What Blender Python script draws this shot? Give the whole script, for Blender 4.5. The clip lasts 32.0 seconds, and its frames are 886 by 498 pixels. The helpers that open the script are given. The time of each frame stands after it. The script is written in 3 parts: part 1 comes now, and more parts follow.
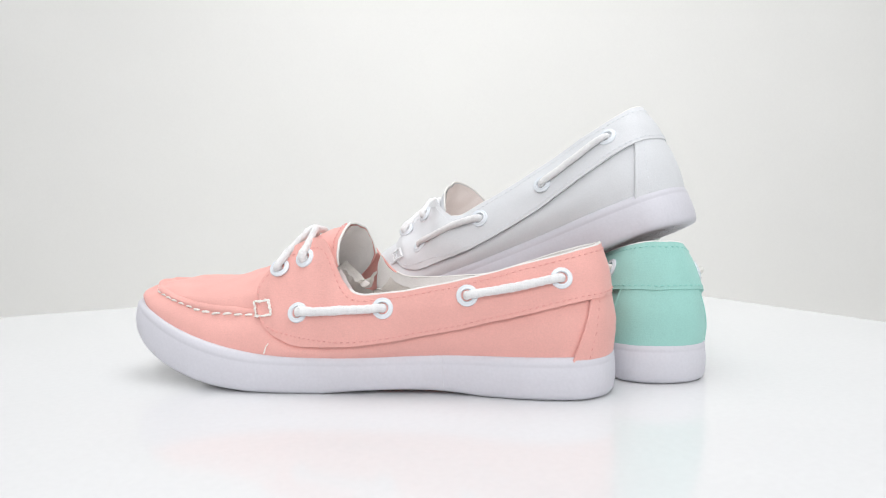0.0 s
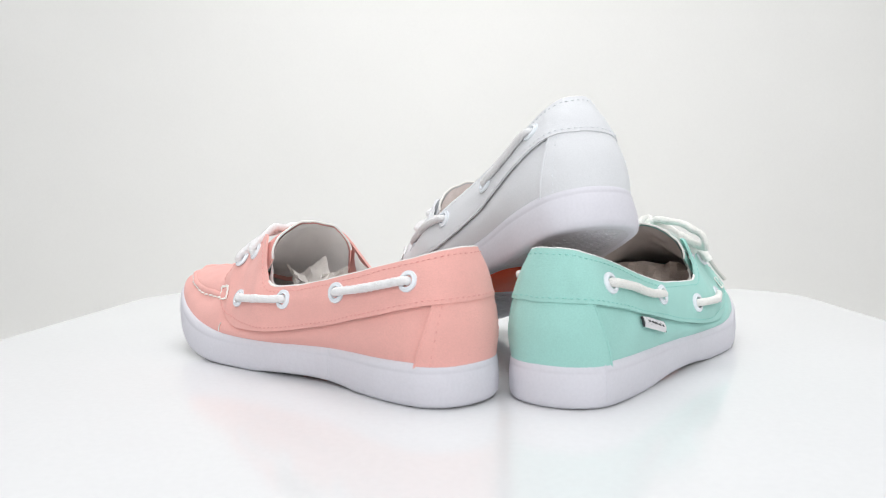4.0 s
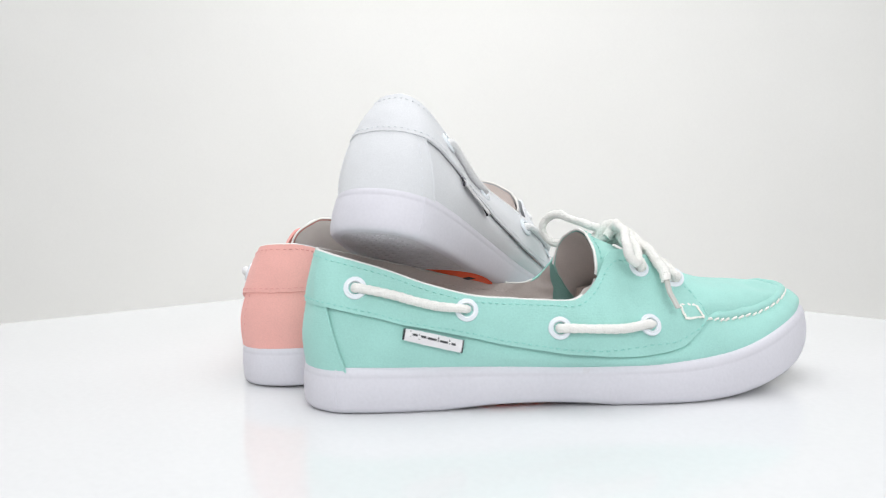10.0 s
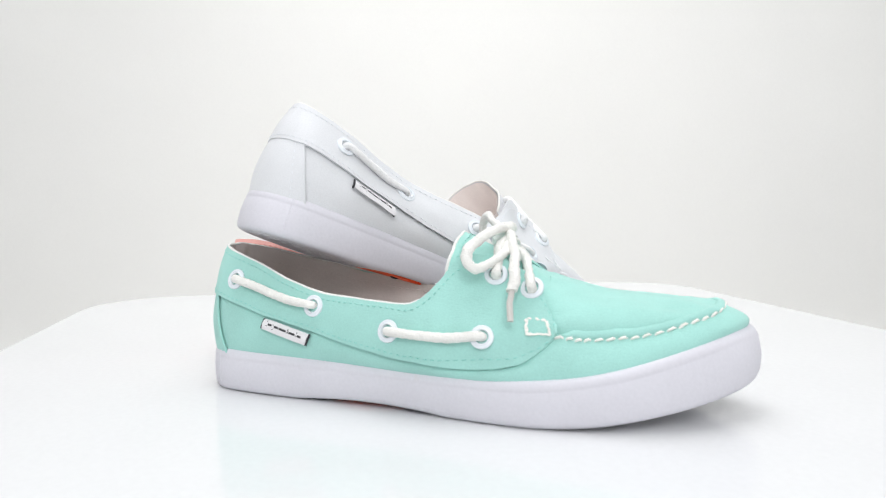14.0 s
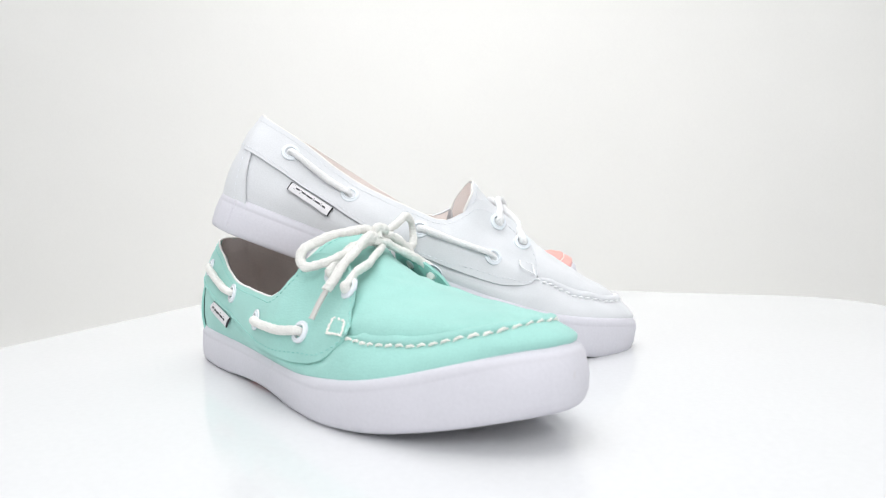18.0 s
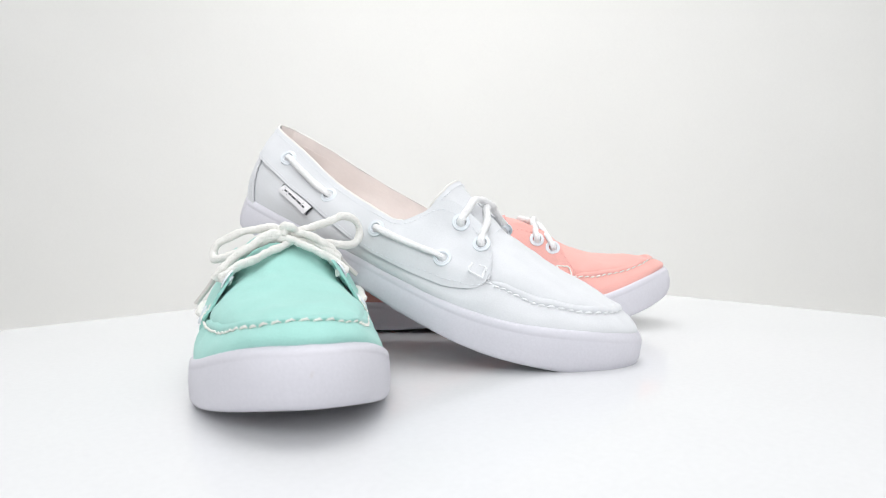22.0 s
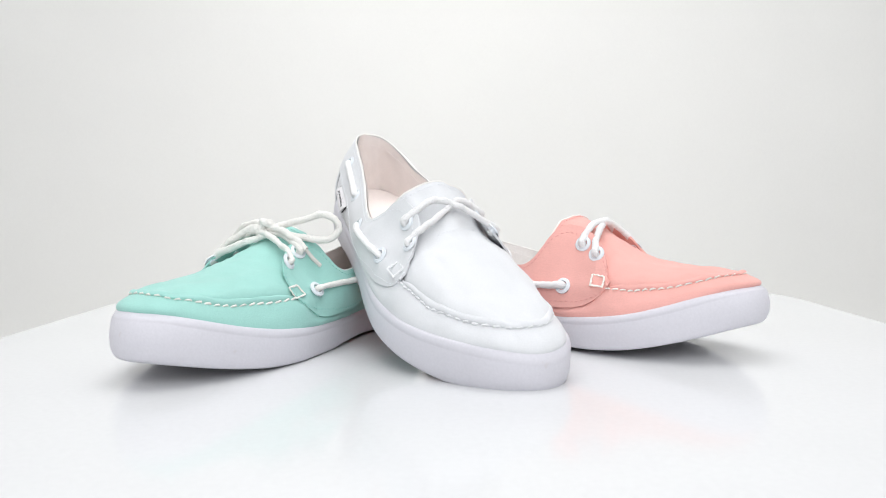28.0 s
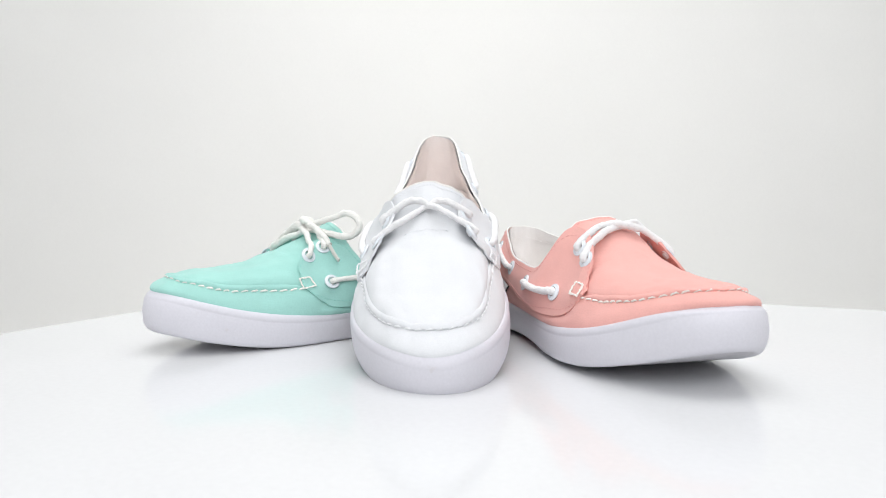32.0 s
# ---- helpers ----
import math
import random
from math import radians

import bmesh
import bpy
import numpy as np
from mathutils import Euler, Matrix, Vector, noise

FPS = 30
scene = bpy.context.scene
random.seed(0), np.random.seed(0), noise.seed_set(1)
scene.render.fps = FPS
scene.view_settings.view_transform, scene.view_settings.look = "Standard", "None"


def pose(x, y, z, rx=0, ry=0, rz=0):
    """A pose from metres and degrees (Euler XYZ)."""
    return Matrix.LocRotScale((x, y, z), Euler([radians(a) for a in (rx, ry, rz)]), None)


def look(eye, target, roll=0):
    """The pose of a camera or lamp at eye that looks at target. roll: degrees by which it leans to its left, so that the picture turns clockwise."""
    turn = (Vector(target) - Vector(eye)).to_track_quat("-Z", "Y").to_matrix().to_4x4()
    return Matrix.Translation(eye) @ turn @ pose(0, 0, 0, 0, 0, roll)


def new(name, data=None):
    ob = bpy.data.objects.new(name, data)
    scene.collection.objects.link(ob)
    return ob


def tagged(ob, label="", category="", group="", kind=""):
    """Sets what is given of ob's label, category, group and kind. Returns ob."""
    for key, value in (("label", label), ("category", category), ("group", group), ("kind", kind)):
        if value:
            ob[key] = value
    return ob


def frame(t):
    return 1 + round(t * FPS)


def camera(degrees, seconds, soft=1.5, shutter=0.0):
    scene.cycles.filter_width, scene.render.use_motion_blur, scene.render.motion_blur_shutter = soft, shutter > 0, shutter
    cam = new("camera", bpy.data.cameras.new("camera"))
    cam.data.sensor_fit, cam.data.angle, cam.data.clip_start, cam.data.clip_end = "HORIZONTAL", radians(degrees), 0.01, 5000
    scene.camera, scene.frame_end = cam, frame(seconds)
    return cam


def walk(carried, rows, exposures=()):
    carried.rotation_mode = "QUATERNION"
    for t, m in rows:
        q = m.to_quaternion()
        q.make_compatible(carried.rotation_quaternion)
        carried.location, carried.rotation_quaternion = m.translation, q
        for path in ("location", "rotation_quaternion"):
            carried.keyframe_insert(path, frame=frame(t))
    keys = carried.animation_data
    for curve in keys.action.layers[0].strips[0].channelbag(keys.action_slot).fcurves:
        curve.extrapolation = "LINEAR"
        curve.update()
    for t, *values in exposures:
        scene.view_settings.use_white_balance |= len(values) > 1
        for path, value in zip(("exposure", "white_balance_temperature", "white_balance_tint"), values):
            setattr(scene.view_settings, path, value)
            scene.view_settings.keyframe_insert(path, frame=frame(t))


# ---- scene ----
# ---- camera and its walk ----
U = 0.00085          # one millimetre of the last's drawing, in metres
EYE = (0.0, -0.459, 0.0939)
AIM = (-0.01580, -0.459 + 0.99765, 0.0939 - 0.06715)
cam = camera(62.58, 32.0, soft=1.0, shutter=0.5)
cam.data.dof.use_dof, cam.data.dof.focus_distance, cam.data.dof.aperture_fstop = True, 0.43, 14.0
walk(cam, [(0.0, look(EYE, AIM, -0.578)), (32.0, look(EYE, AIM, -0.578))],
     exposures=[(0.0, -0.24), (7.0, -0.21), (12.0, -0.2), (13.0, -0.16), (18.0, -0.14), (19.0, -0.18), (32.0, -0.2)])

# ---- light of the photo studio ----
world = bpy.data.worlds.new("studio")
scene.world = world
world.use_nodes = True
world.node_tree.nodes["Background"].inputs["Color"].default_value = (0.97, 0.985, 1.015, 1)
world.node_tree.nodes["Background"].inputs["Strength"].default_value = 0.9


def softbox(name, eye, target, size_x, size_y, watts, colour, spread):
    data = bpy.data.lights.new(name, "AREA")
    data.shape, data.size, data.size_y, data.energy, data.color = "RECTANGLE", size_x, size_y, watts, colour
    data.spread = radians(spread)
    ob = new(name, data)
    ob.matrix_world = look(eye, target)
    return ob


softbox("softbox_overhead", (0.0, 0.1, 1.6), (0, 0.15, 0.0), 1.3, 1.1, 15.2, (0.99, 0.99, 1.0), 180)
# added lamp, unseen: brightens the backdrop's middle to imitate the lens's darker edges
softbox("backdrop_fill", (0.0, -0.2, 1.5), (0, 1.2, 0.3), 0.8, 0.6, 2.7, (1.0, 0.995, 0.97), 80)
softbox("softbox_front", (0.2, -2.1, 1.65), (0, 0.1, 0.1), 1.5, 1.1, 3.5, (0.99, 0.99, 1.0), 60)


# ---- materials ----
def material(name, colour, rough=0.8, metal=0.0, grain=1500.0, relief=0.15, mottle=60.0, vary=0.06, sheen=0.0, weave=0.0, coat=0.0):
    m = bpy.data.materials.new(name)
    m.use_nodes = True
    nt = m.node_tree
    b = nt.nodes["Principled BSDF"]
    b.inputs["Roughness"].default_value, b.inputs["Metallic"].default_value = rough, metal
    b.inputs["Sheen Weight"].default_value = sheen
    b.inputs["Coat Weight"].default_value = coat
    co = nt.nodes.new("ShaderNodeTexCoord")
    big = nt.nodes.new("ShaderNodeTexNoise")
    big.inputs["Scale"].default_value, big.inputs["Detail"].default_value = mottle, 4.0
    fine = nt.nodes.new("ShaderNodeTexNoise")
    fine.inputs["Scale"].default_value, fine.inputs["Detail"].default_value = grain, 2.0
    add = nt.nodes.new("ShaderNodeMath")
    add.operation = "ADD"
    ramp = nt.nodes.new("ShaderNodeMapRange")
    ramp.inputs["From Min"].default_value, ramp.inputs["From Max"].default_value = 0.7, 1.3
    ramp.inputs["To Min"].default_value, ramp.inputs["To Max"].default_value = 1 - vary, 1 + vary
    mul = nt.nodes.new("ShaderNodeVectorMath")
    mul.operation = "SCALE"
    mul.inputs[0].default_value = colour
    for n in (big, fine):
        nt.links.new(co.outputs["Object"], n.inputs["Vector"])
    nt.links.new(big.outputs["Fac"], add.inputs[0])
    nt.links.new(fine.outputs["Fac"], add.inputs[1])
    nt.links.new(add.outputs[0], ramp.inputs["Value"])
    nt.links.new(ramp.outputs[0], mul.inputs["Scale"])
    nt.links.new(mul.outputs[0], b.inputs["Base Color"])
    bump = nt.nodes.new("ShaderNodeBump")
    bump.inputs["Strength"].default_value, bump.inputs["Distance"].default_value = relief, 0.0006
    height = fine.outputs["Fac"]
    if weave:
        total = fine.outputs["Fac"]
        for stretch in ((1.0, 1.0, 0.12), (0.12, 0.12, 1.0)):
            mp = nt.nodes.new("ShaderNodeMapping")
            mp.inputs["Scale"].default_value = stretch
            w = nt.nodes.new("ShaderNodeTexNoise")
            w.inputs["Scale"].default_value, w.inputs["Detail"].default_value = weave * 3.0, 1.0
            nt.links.new(co.outputs["Object"], mp.inputs["Vector"])
            nt.links.new(mp.outputs["Vector"], w.inputs["Vector"])
            s = nt.nodes.new("ShaderNodeMath")
            s.operation = "ADD"
            nt.links.new(total, s.inputs[0])
            nt.links.new(w.outputs["Fac"], s.inputs[1])
            total = s.outputs[0]
        height = total
    nt.links.new(height, bump.inputs["Height"])
    nt.links.new(bump.outputs["Normal"], b.inputs["Normal"])
    return m


PINK = material("pink_canvas", (0.81, 0.42, 0.375), 0.9, weave=700, sheen=0.15, relief=0.17, mottle=45)
MINT = material("mint_canvas", (0.345, 0.635, 0.575), 0.9, weave=700, sheen=0.15, relief=0.17, mottle=45)
WHITE = material("white_canvas", (0.70, 0.712, 0.73), 0.75, weave=700, sheen=0.1, relief=0.09, mottle=45, vary=0.04)
LINING = material("taupe_satin_lining", (0.57, 0.515, 0.485), 0.4, weave=700, relief=0.08, mottle=40, vary=0.08)
EDGE = material("cream_edge_tape", (0.80, 0.79, 0.76), 0.9, vary=0.05)
LINING_PINK = material("pale_lining_cloth", (0.85, 0.82, 0.80), 0.9, weave=700, relief=0.1, mottle=40, vary=0.06)
LINING_WHITE = material("blush_lining_cloth", (0.91, 0.845, 0.815), 0.9, weave=700, relief=0.1, mottle=40, vary=0.06)
RUBBER = material("white_rubber", (0.655, 0.647, 0.695), 0.55, grain=700, relief=0.08, mottle=30, vary=0.03)
TREAD = material("grey_tread_rubber", (0.60, 0.59, 0.62), 0.7, grain=900, relief=0.3, mottle=80, vary=0.10)
ORANGE = material("orange_rubber", (0.95, 0.10, 0.02), 0.5, vary=0.05)
BLACK = material("black_ink", (0.03, 0.03, 0.035), 0.7, vary=0.1)
GREY_INK = material("grey_woven_ink", (0.06, 0.06, 0.065), 0.8, vary=0.1)
CORD = material("cotton_cord", (0.86, 0.85, 0.81), 0.9, grain=2500, relief=0.7, mottle=300, vary=0.06, weave=600)
CORD_COOL = material("white_cotton_cord", (0.86, 0.86, 0.86), 0.9, grain=2500, relief=0.7, mottle=300, vary=0.05, weave=600)
ENAMEL = material("white_enamel", (0.76, 0.80, 0.84), 0.25, grain=400, relief=0.02, vary=0.02)
THREAD_LIGHT = material("cream_thread", (0.84, 0.82, 0.77), 0.85, vary=0.06)
LABEL = material("white_woven_label", (0.74, 0.73, 0.74), 0.8, vary=0.04)
PAPER = material("brown_wrapping_paper", (0.36, 0.30, 0.26), 0.9, mottle=90, vary=0.25)
TISSUE = material("pale_tissue_paper", (0.70, 0.66, 0.62), 0.9, mottle=120, vary=0.10)
GLUE = material("dried_glue", (0.70, 0.66, 0.50), 0.5, vary=0.15)
AGLET = material("clear_grey_plastic", (0.55, 0.53, 0.50), 0.35, vary=0.05)
BOARD = material("white_gloss_board", (0.735, 0.742, 0.75), 0.1, grain=300, relief=0.01, mottle=6, vary=0.02)
SWEEP = material("white_paper_sweep", (0.72, 0.717, 0.70), 0.95, grain=400, relief=0.03, mottle=3, vary=0.025)


def scuffed(mat, tint, scale, least):
    """Sparse brownish rub marks and specks over a material."""
    nt = mat.node_tree
    b = nt.nodes["Principled BSDF"]
    base = b.inputs["Base Color"].links[0].from_socket
    co = nt.nodes.new("ShaderNodeTexCoord")
    spots = nt.nodes.new("ShaderNodeTexNoise")
    spots.inputs["Scale"].default_value, spots.inputs["Detail"].default_value = scale, 6.0
    cut = nt.nodes.new("ShaderNodeMapRange")
    cut.inputs["From Min"].default_value, cut.inputs["From Max"].default_value = least, least + 0.12
    cut.inputs["To Max"].default_value = 0.55
    mix = nt.nodes.new("ShaderNodeMix")
    mix.data_type = "RGBA"
    nt.links.new(co.outputs["Object"], spots.inputs["Vector"])
    nt.links.new(spots.outputs["Fac"], cut.inputs["Value"])
    nt.links.new(cut.outputs[0], mix.inputs["Factor"])
    nt.links.new(base, mix.inputs["A"])
    mix.inputs["B"].default_value = tint
    nt.links.new(mix.outputs["Result"], b.inputs["Base Color"])


scuffed(RUBBER, (0.50, 0.43, 0.38, 1), 85.0, 0.70)
THREAD_PINK = material("pink_thread", (0.76, 0.36, 0.33), 0.85, vary=0.06)
THREAD_MINT = material("mint_thread", (0.285, 0.61, 0.55), 0.85, vary=0.06)
THREAD_BRIGHT = material("bright_white_thread", (0.80, 0.81, 0.82), 0.85, vary=0.04)
THREAD_WHITE = material("white_thread", (0.74, 0.76, 0.79), 0.85, vary=0.04)


# ---- mesh helpers ----
from mathutils.bvhtree import BVHTree


def part(name, bm, mat, parent, label="", sharp=40):
    """One bmesh as one mesh object under a thing or a part."""
    me = bpy.data.meshes.new(name)
    bm.normal_update()
    bm.to_mesh(me)
    bm.free()
    me.polygons.foreach_set("use_smooth", [True] * len(me.polygons))
    me.set_sharp_from_angle(angle=radians(sharp))
    me.materials.append(mat)
    ob = new(name, me)
    ob.parent = parent
    return tagged(ob, label)


def spline(points, n, mirror=""):
    """n points on a smooth curve through the control points, evenly over the stations. mirror: the ends (a, b) at which it goes on mirrored in y."""
    p = np.array(points, float)
    flip = np.array([1.0, -1.0, 1.0])[: p.shape[1]]
    a = p[1] * flip if "a" in mirror else 2 * p[0] - p[1]
    b = p[-2] * flip if "b" in mirror else 2 * p[-1] - p[-2]
    p = np.vstack([a, p, b])
    out = []
    for s in np.linspace(0, len(points) - 1, n):
        i = min(int(s), len(points) - 2)
        f = s - i
        a, b, c, d = p[i], p[i + 1], p[i + 2], p[i + 3]
        out.append(0.5 * (2 * b + (c - a) * f + (2 * a - 5 * b + 4 * c - d) * f * f + (3 * b - a - 3 * c + d) * f ** 3))
    return np.array(out)


def evenly(points, n, closed=False):
    """n points evenly spaced along a polyline."""
    p = np.array(points, float)
    if closed:
        p = np.vstack([p, p[:1]])
    d = np.concatenate([[0], np.cumsum(np.linalg.norm(np.diff(p, axis=0), axis=1))])
    s = np.linspace(0, d[-1], n + 1)[:-1] if closed else np.linspace(0, d[-1], n)
    return np.stack([np.interp(s, d, p[:, k]) for k in range(p.shape[1])], 1)


FORM = {"slump": 0.0, "close": 0.0, "pinch": 0.0, "sag": 0.0, "droop": 0.0, "bend": 11.0, "wrinkle": 0.0, "seed": 0.0}


def shift(p):
    """How far a drawn point lies off: the forefoot swings inwards and droops under load; cloth has soft creases."""
    f = max(0.0, (p[0] - 165) / 155)
    rise = -FORM["droop"] * f * f
    if rise > 0:
        rise *= 1 - 0.6 * min(1.0, max(0.0, (p[2] - 38) / 18))
    d = np.array([0.0, FORM["bend"] * f * f, rise])
    # the flaps end further back on the inner side than on the outer
    lower = min(1.0, max(0.0, (62 - p[2]) / 16)) * min(1.0, max(0.0, (p[2] - 23) / 8))
    d[0] -= max(-1.0, min(1.0, p[1] / 30)) * math.exp(-((p[0] - 208) / 32) ** 2) * (3.4 * min(1.0, max(0.0, (p[2] - 23) / 8)) + 4.8 * lower)
    d[1] -= FORM["pinch"] * max(-1.0, min(1.0, p[1] / 15)) * max(0.0, min(1.0, (p[2] - 34) / 36)) * math.exp(-((p[0] - 86) / 46) ** 2)
    d[2] -= FORM["sag"] * (0.8 + 0.2 * min(1.0, (p[1] / 20) ** 2)) * max(0.0, min(1.0, (p[2] - 46) / 26)) * math.exp(-((p[0] - 184) / 30) ** 2)
    d[1] -= FORM["close"] * max(-1.0, min(1.0, p[1] / 15)) * max(0.0, min(1.0, (p[2] - 44) / 22)) * math.exp(-((p[0] - 188) / 30) ** 2)
    if p[1] < 0:
        # the outer topline dips lower than the inner one
        d[2] -= 4.8 * math.exp(-((p[0] - 84) / 36) ** 2) * max(0.0, min(1.0, (p[2] - 44) / 14))
    d[2] -= FORM["slump"] * max(0.0, min(1.0, (p[2] - 58) / 20)) * math.exp(-((p[0] - 12) / 40) ** 2)
    if p[1] > 0 and p[2] < 52:
        d[1] -= 5.5 * math.exp(-((p[0] - 100) / 36) ** 2) * min(1.0, (52 - p[2]) / 30) * min(1.0, p[1] / 20)
    if FORM["wrinkle"]:
        q = Vector((p[0] * 0.05, p[1] * 0.09, p[2] * 0.06 + FORM["seed"]))
        amount = FORM["wrinkle"] * (0.4 + 0.6 * min(1.0, max(0.0, (p[0] - 130) / 60))) * min(1.0, max(0.1, (p[2] - sole_top(p[0])) / 14))
        d = d + np.array(noise.noise_vector(q)) * amount + np.array(noise.noise_vector(q * 2.7)) * amount * 0.4
        # creases across the instep
        over = math.exp(-((p[0] - 228) / 30) ** 2) * min(1.0, max(0.0, (p[2] - 46) / 8))
        d[2] += 0.55 * over * noise.noise(Vector((p[0] * 0.13, p[1] * 0.035, FORM["seed"] + 3.0)))
    return d


def bent(p):
    """A drawn point on the last, in metres."""
    return Vector(np.array(p, float) + shift(p)) * U


def straight(v):
    """The drawn point of a place on the last."""
    p = np.array(v) / U
    q = p - shift(p)
    return p - shift(q)


def sheet(grid, bm=None, closed_u=False, flip=False):
    """Quads over a grid of points [row][column]."""
    bm = bm or bmesh.new()
    vs = [[bm.verts.new(bent(p)) for p in row] for row in grid]
    for i in range(len(vs) - 1):
        n = len(vs[i])
        for j in range(n if closed_u else n - 1):
            q = [vs[i][j], vs[i][(j + 1) % n], vs[i + 1][(j + 1) % n], vs[i + 1][j]]
            bm.faces.new(q[::-1] if flip else q)
    return bm


def grid_normals(g, core_z=36.0):
    g = np.array(g)
    du, dv = np.gradient(g, axis=1), np.gradient(g, axis=0)
    n = np.cross(du, dv)
    n /= np.linalg.norm(n, axis=2, keepdims=True) + 1e-9
    out = g - np.stack([np.clip(g[..., 0], 25, 285), 0 * g[..., 1], np.full(g.shape[:2], core_z)], 2)
    s = np.sign((n * out).sum(2, keepdims=True))
    return n * np.where(s == 0, 1, s)


def tree_of(g):
    """A search tree over the sheet of a grid."""
    bm = sheet(g)
    bm.normal_update()
    tree = BVHTree.FromBMesh(bm)
    bm.free()
    return tree


def shell(g, thick, closed=False):
    """A sheet with thickness: the grid outside, its offset inside, and the edges between. closed: the columns run round."""
    g = np.array(g)
    inner = g - grid_normals(g) * thick
    if closed:
        g, inner = g[:, :-1], inner[:, :-1]
        bm = sheet([inner[0], *g, *inner[::-1]], closed_u=True)
        bmesh.ops.remove_doubles(bm, verts=bm.verts, dist=0.00001)
        bmesh.ops.recalc_face_normals(bm, faces=bm.faces)
        return bm
    bm = sheet(g)
    sheet(inner, bm, flip=True)
    ring = lambda a: np.concatenate([a[0], a[1:, -1], a[-1, ::-1][1:], a[::-1, 0][1:-1]])
    sheet([ring(inner), ring(g)], bm, closed_u=True)
    bmesh.ops.remove_doubles(bm, verts=bm.verts, dist=0.00002)
    bmesh.ops.recalc_face_normals(bm, faces=bm.faces)
    return bm


def tube(points, radius, n=8, bm=None, cap=True, flat=1.0, twist=0.0):
    """A round cord along a polyline (drawing units)."""
    p = np.array(points, float)
    bm = bm or bmesh.new()
    t = np.gradient(p, axis=0)
    t /= np.linalg.norm(t, axis=1, keepdims=True) + 1e-9
    up = np.array([0.0, 0.0, 1.0]) if abs(t[0][2]) < 0.9 else np.array([1.0, 0, 0])
    rings, run = [], 0.0
    for k in range(len(p)):
        side = np.cross(t[k], up)
        side /= np.linalg.norm(side) + 1e-9
        up = np.cross(side, t[k])
        r = radius[k] if hasattr(radius, "__len__") else radius
        run = run + (np.linalg.norm(p[k] - p[k - 1]) if k else 0.0)
        rings.append([bm.verts.new(bent(p[k] + r * (1 + twist * np.sin(2 * a + run * 1.5)) * (np.cos(a) * side + flat * np.sin(a) * up))) for a in np.linspace(0, 2 * np.pi, n, endpoint=False)])
    for a, b in zip(rings, rings[1:]):
        for j in range(n):
            bm.faces.new((a[j], a[(j + 1) % n], b[(j + 1) % n], b[j]))
    if cap:
        bm.faces.new(rings[0][::-1])
        bm.faces.new(rings[-1])
    return bm


def on_surface(tree, p, lift=0.0):
    """The point of a surface nearest to p, and its outward normal (drawing units)."""
    loc, nor, _, _ = tree.find_nearest(bent(p))
    out = Vector((0, p[1], p[2] - 30.0))
    if nor.dot(out) < 0:
        nor = -nor
    return straight(loc) + np.array(nor) * lift, np.array(nor)


def dashes(tree, line, dash, gap, radius, lift, skew=0.0):
    """Stitches along a line on a surface."""
    bm = bmesh.new()
    d = np.concatenate([[0], np.cumsum(np.linalg.norm(np.diff(line, axis=0), axis=1))])
    at = lambda s: np.array([np.interp(s, d, line[:, k]) for k in range(3)])
    s = gap / 2
    while s + dash < d[-1]:
        pts = []
        for k, f in enumerate((0.0, 0.25, 0.75, 1.0)):
            q, n = on_surface(tree, at(s + f * dash), lift if 0 < k < 3 else -0.2)
            pts.append(q + np.array([0, 0, skew * (f - 0.5)]))
        tube(pts, [radius * 0.7, radius, radius, radius * 0.7], 5, bm)
        s += dash + gap
    return bm


# ---- the board that turns, and the paper sweep ----
def rounded_rect(a, b, r, n=10):
    pts = []
    for cx, cy, s in ((a - r, b - r, 0), (r - a, b - r, 90), (r - a, r - b, 180), (a - r, r - b, 270)):
        for k in range(n + 1):
            w = radians(s + 90 * k / n)
            pts.append((cx + r * math.cos(w), cy + r * math.sin(w)))
    return pts


def build_board():
    ob = tagged(new("display_board"), "glossy white square display board with rounded corners, slowly turning", "board")
    bm = bmesh.new()
    rings = []
    for inset, z in ((0.0, -0.012), (0.0, -0.002), (0.0006, -0.0006), (0.002, 0.0)):
        rings.append([bm.verts.new((x, y, z)) for x, y in rounded_rect(0.320 - inset, 0.297 - inset, 0.08 - inset)])
    n = len(rings[0])
    for a, b in zip(rings, rings[1:]):
        for j in range(n):
            bm.faces.new((a[j], a[(j + 1) % n], b[(j + 1) % n], b[j]))
    bm.faces.new(rings[-1])
    bm.faces.new(rings[0][::-1])
    panel = part("panel", bm, BOARD, ob, sharp=8)
    panel.matrix_local = pose(-0.003, 0.009, 0, 0, 0, 29)
    bm = bmesh.new()
    rings = [[bm.verts.new((r * math.cos(radians(5 * k)), r * math.sin(radians(5 * k)), z)) for k in range(72)] for r, z in ((0.165, -0.35), (0.17, -0.345), (0.17, -0.325), (0.165, -0.32), (0.05, -0.31), (0.05, -0.0122))]
    for a, b in zip(rings, rings[1:]):
        for j in range(72):
            bm.faces.new((a[j], a[(j + 1) % 72], b[(j + 1) % 72], b[j]))
    bm.faces.new(rings[0][::-1])
    part("turning_foot", bm, ENAMEL, ob, "white turntable foot under the board", 30)
    return ob


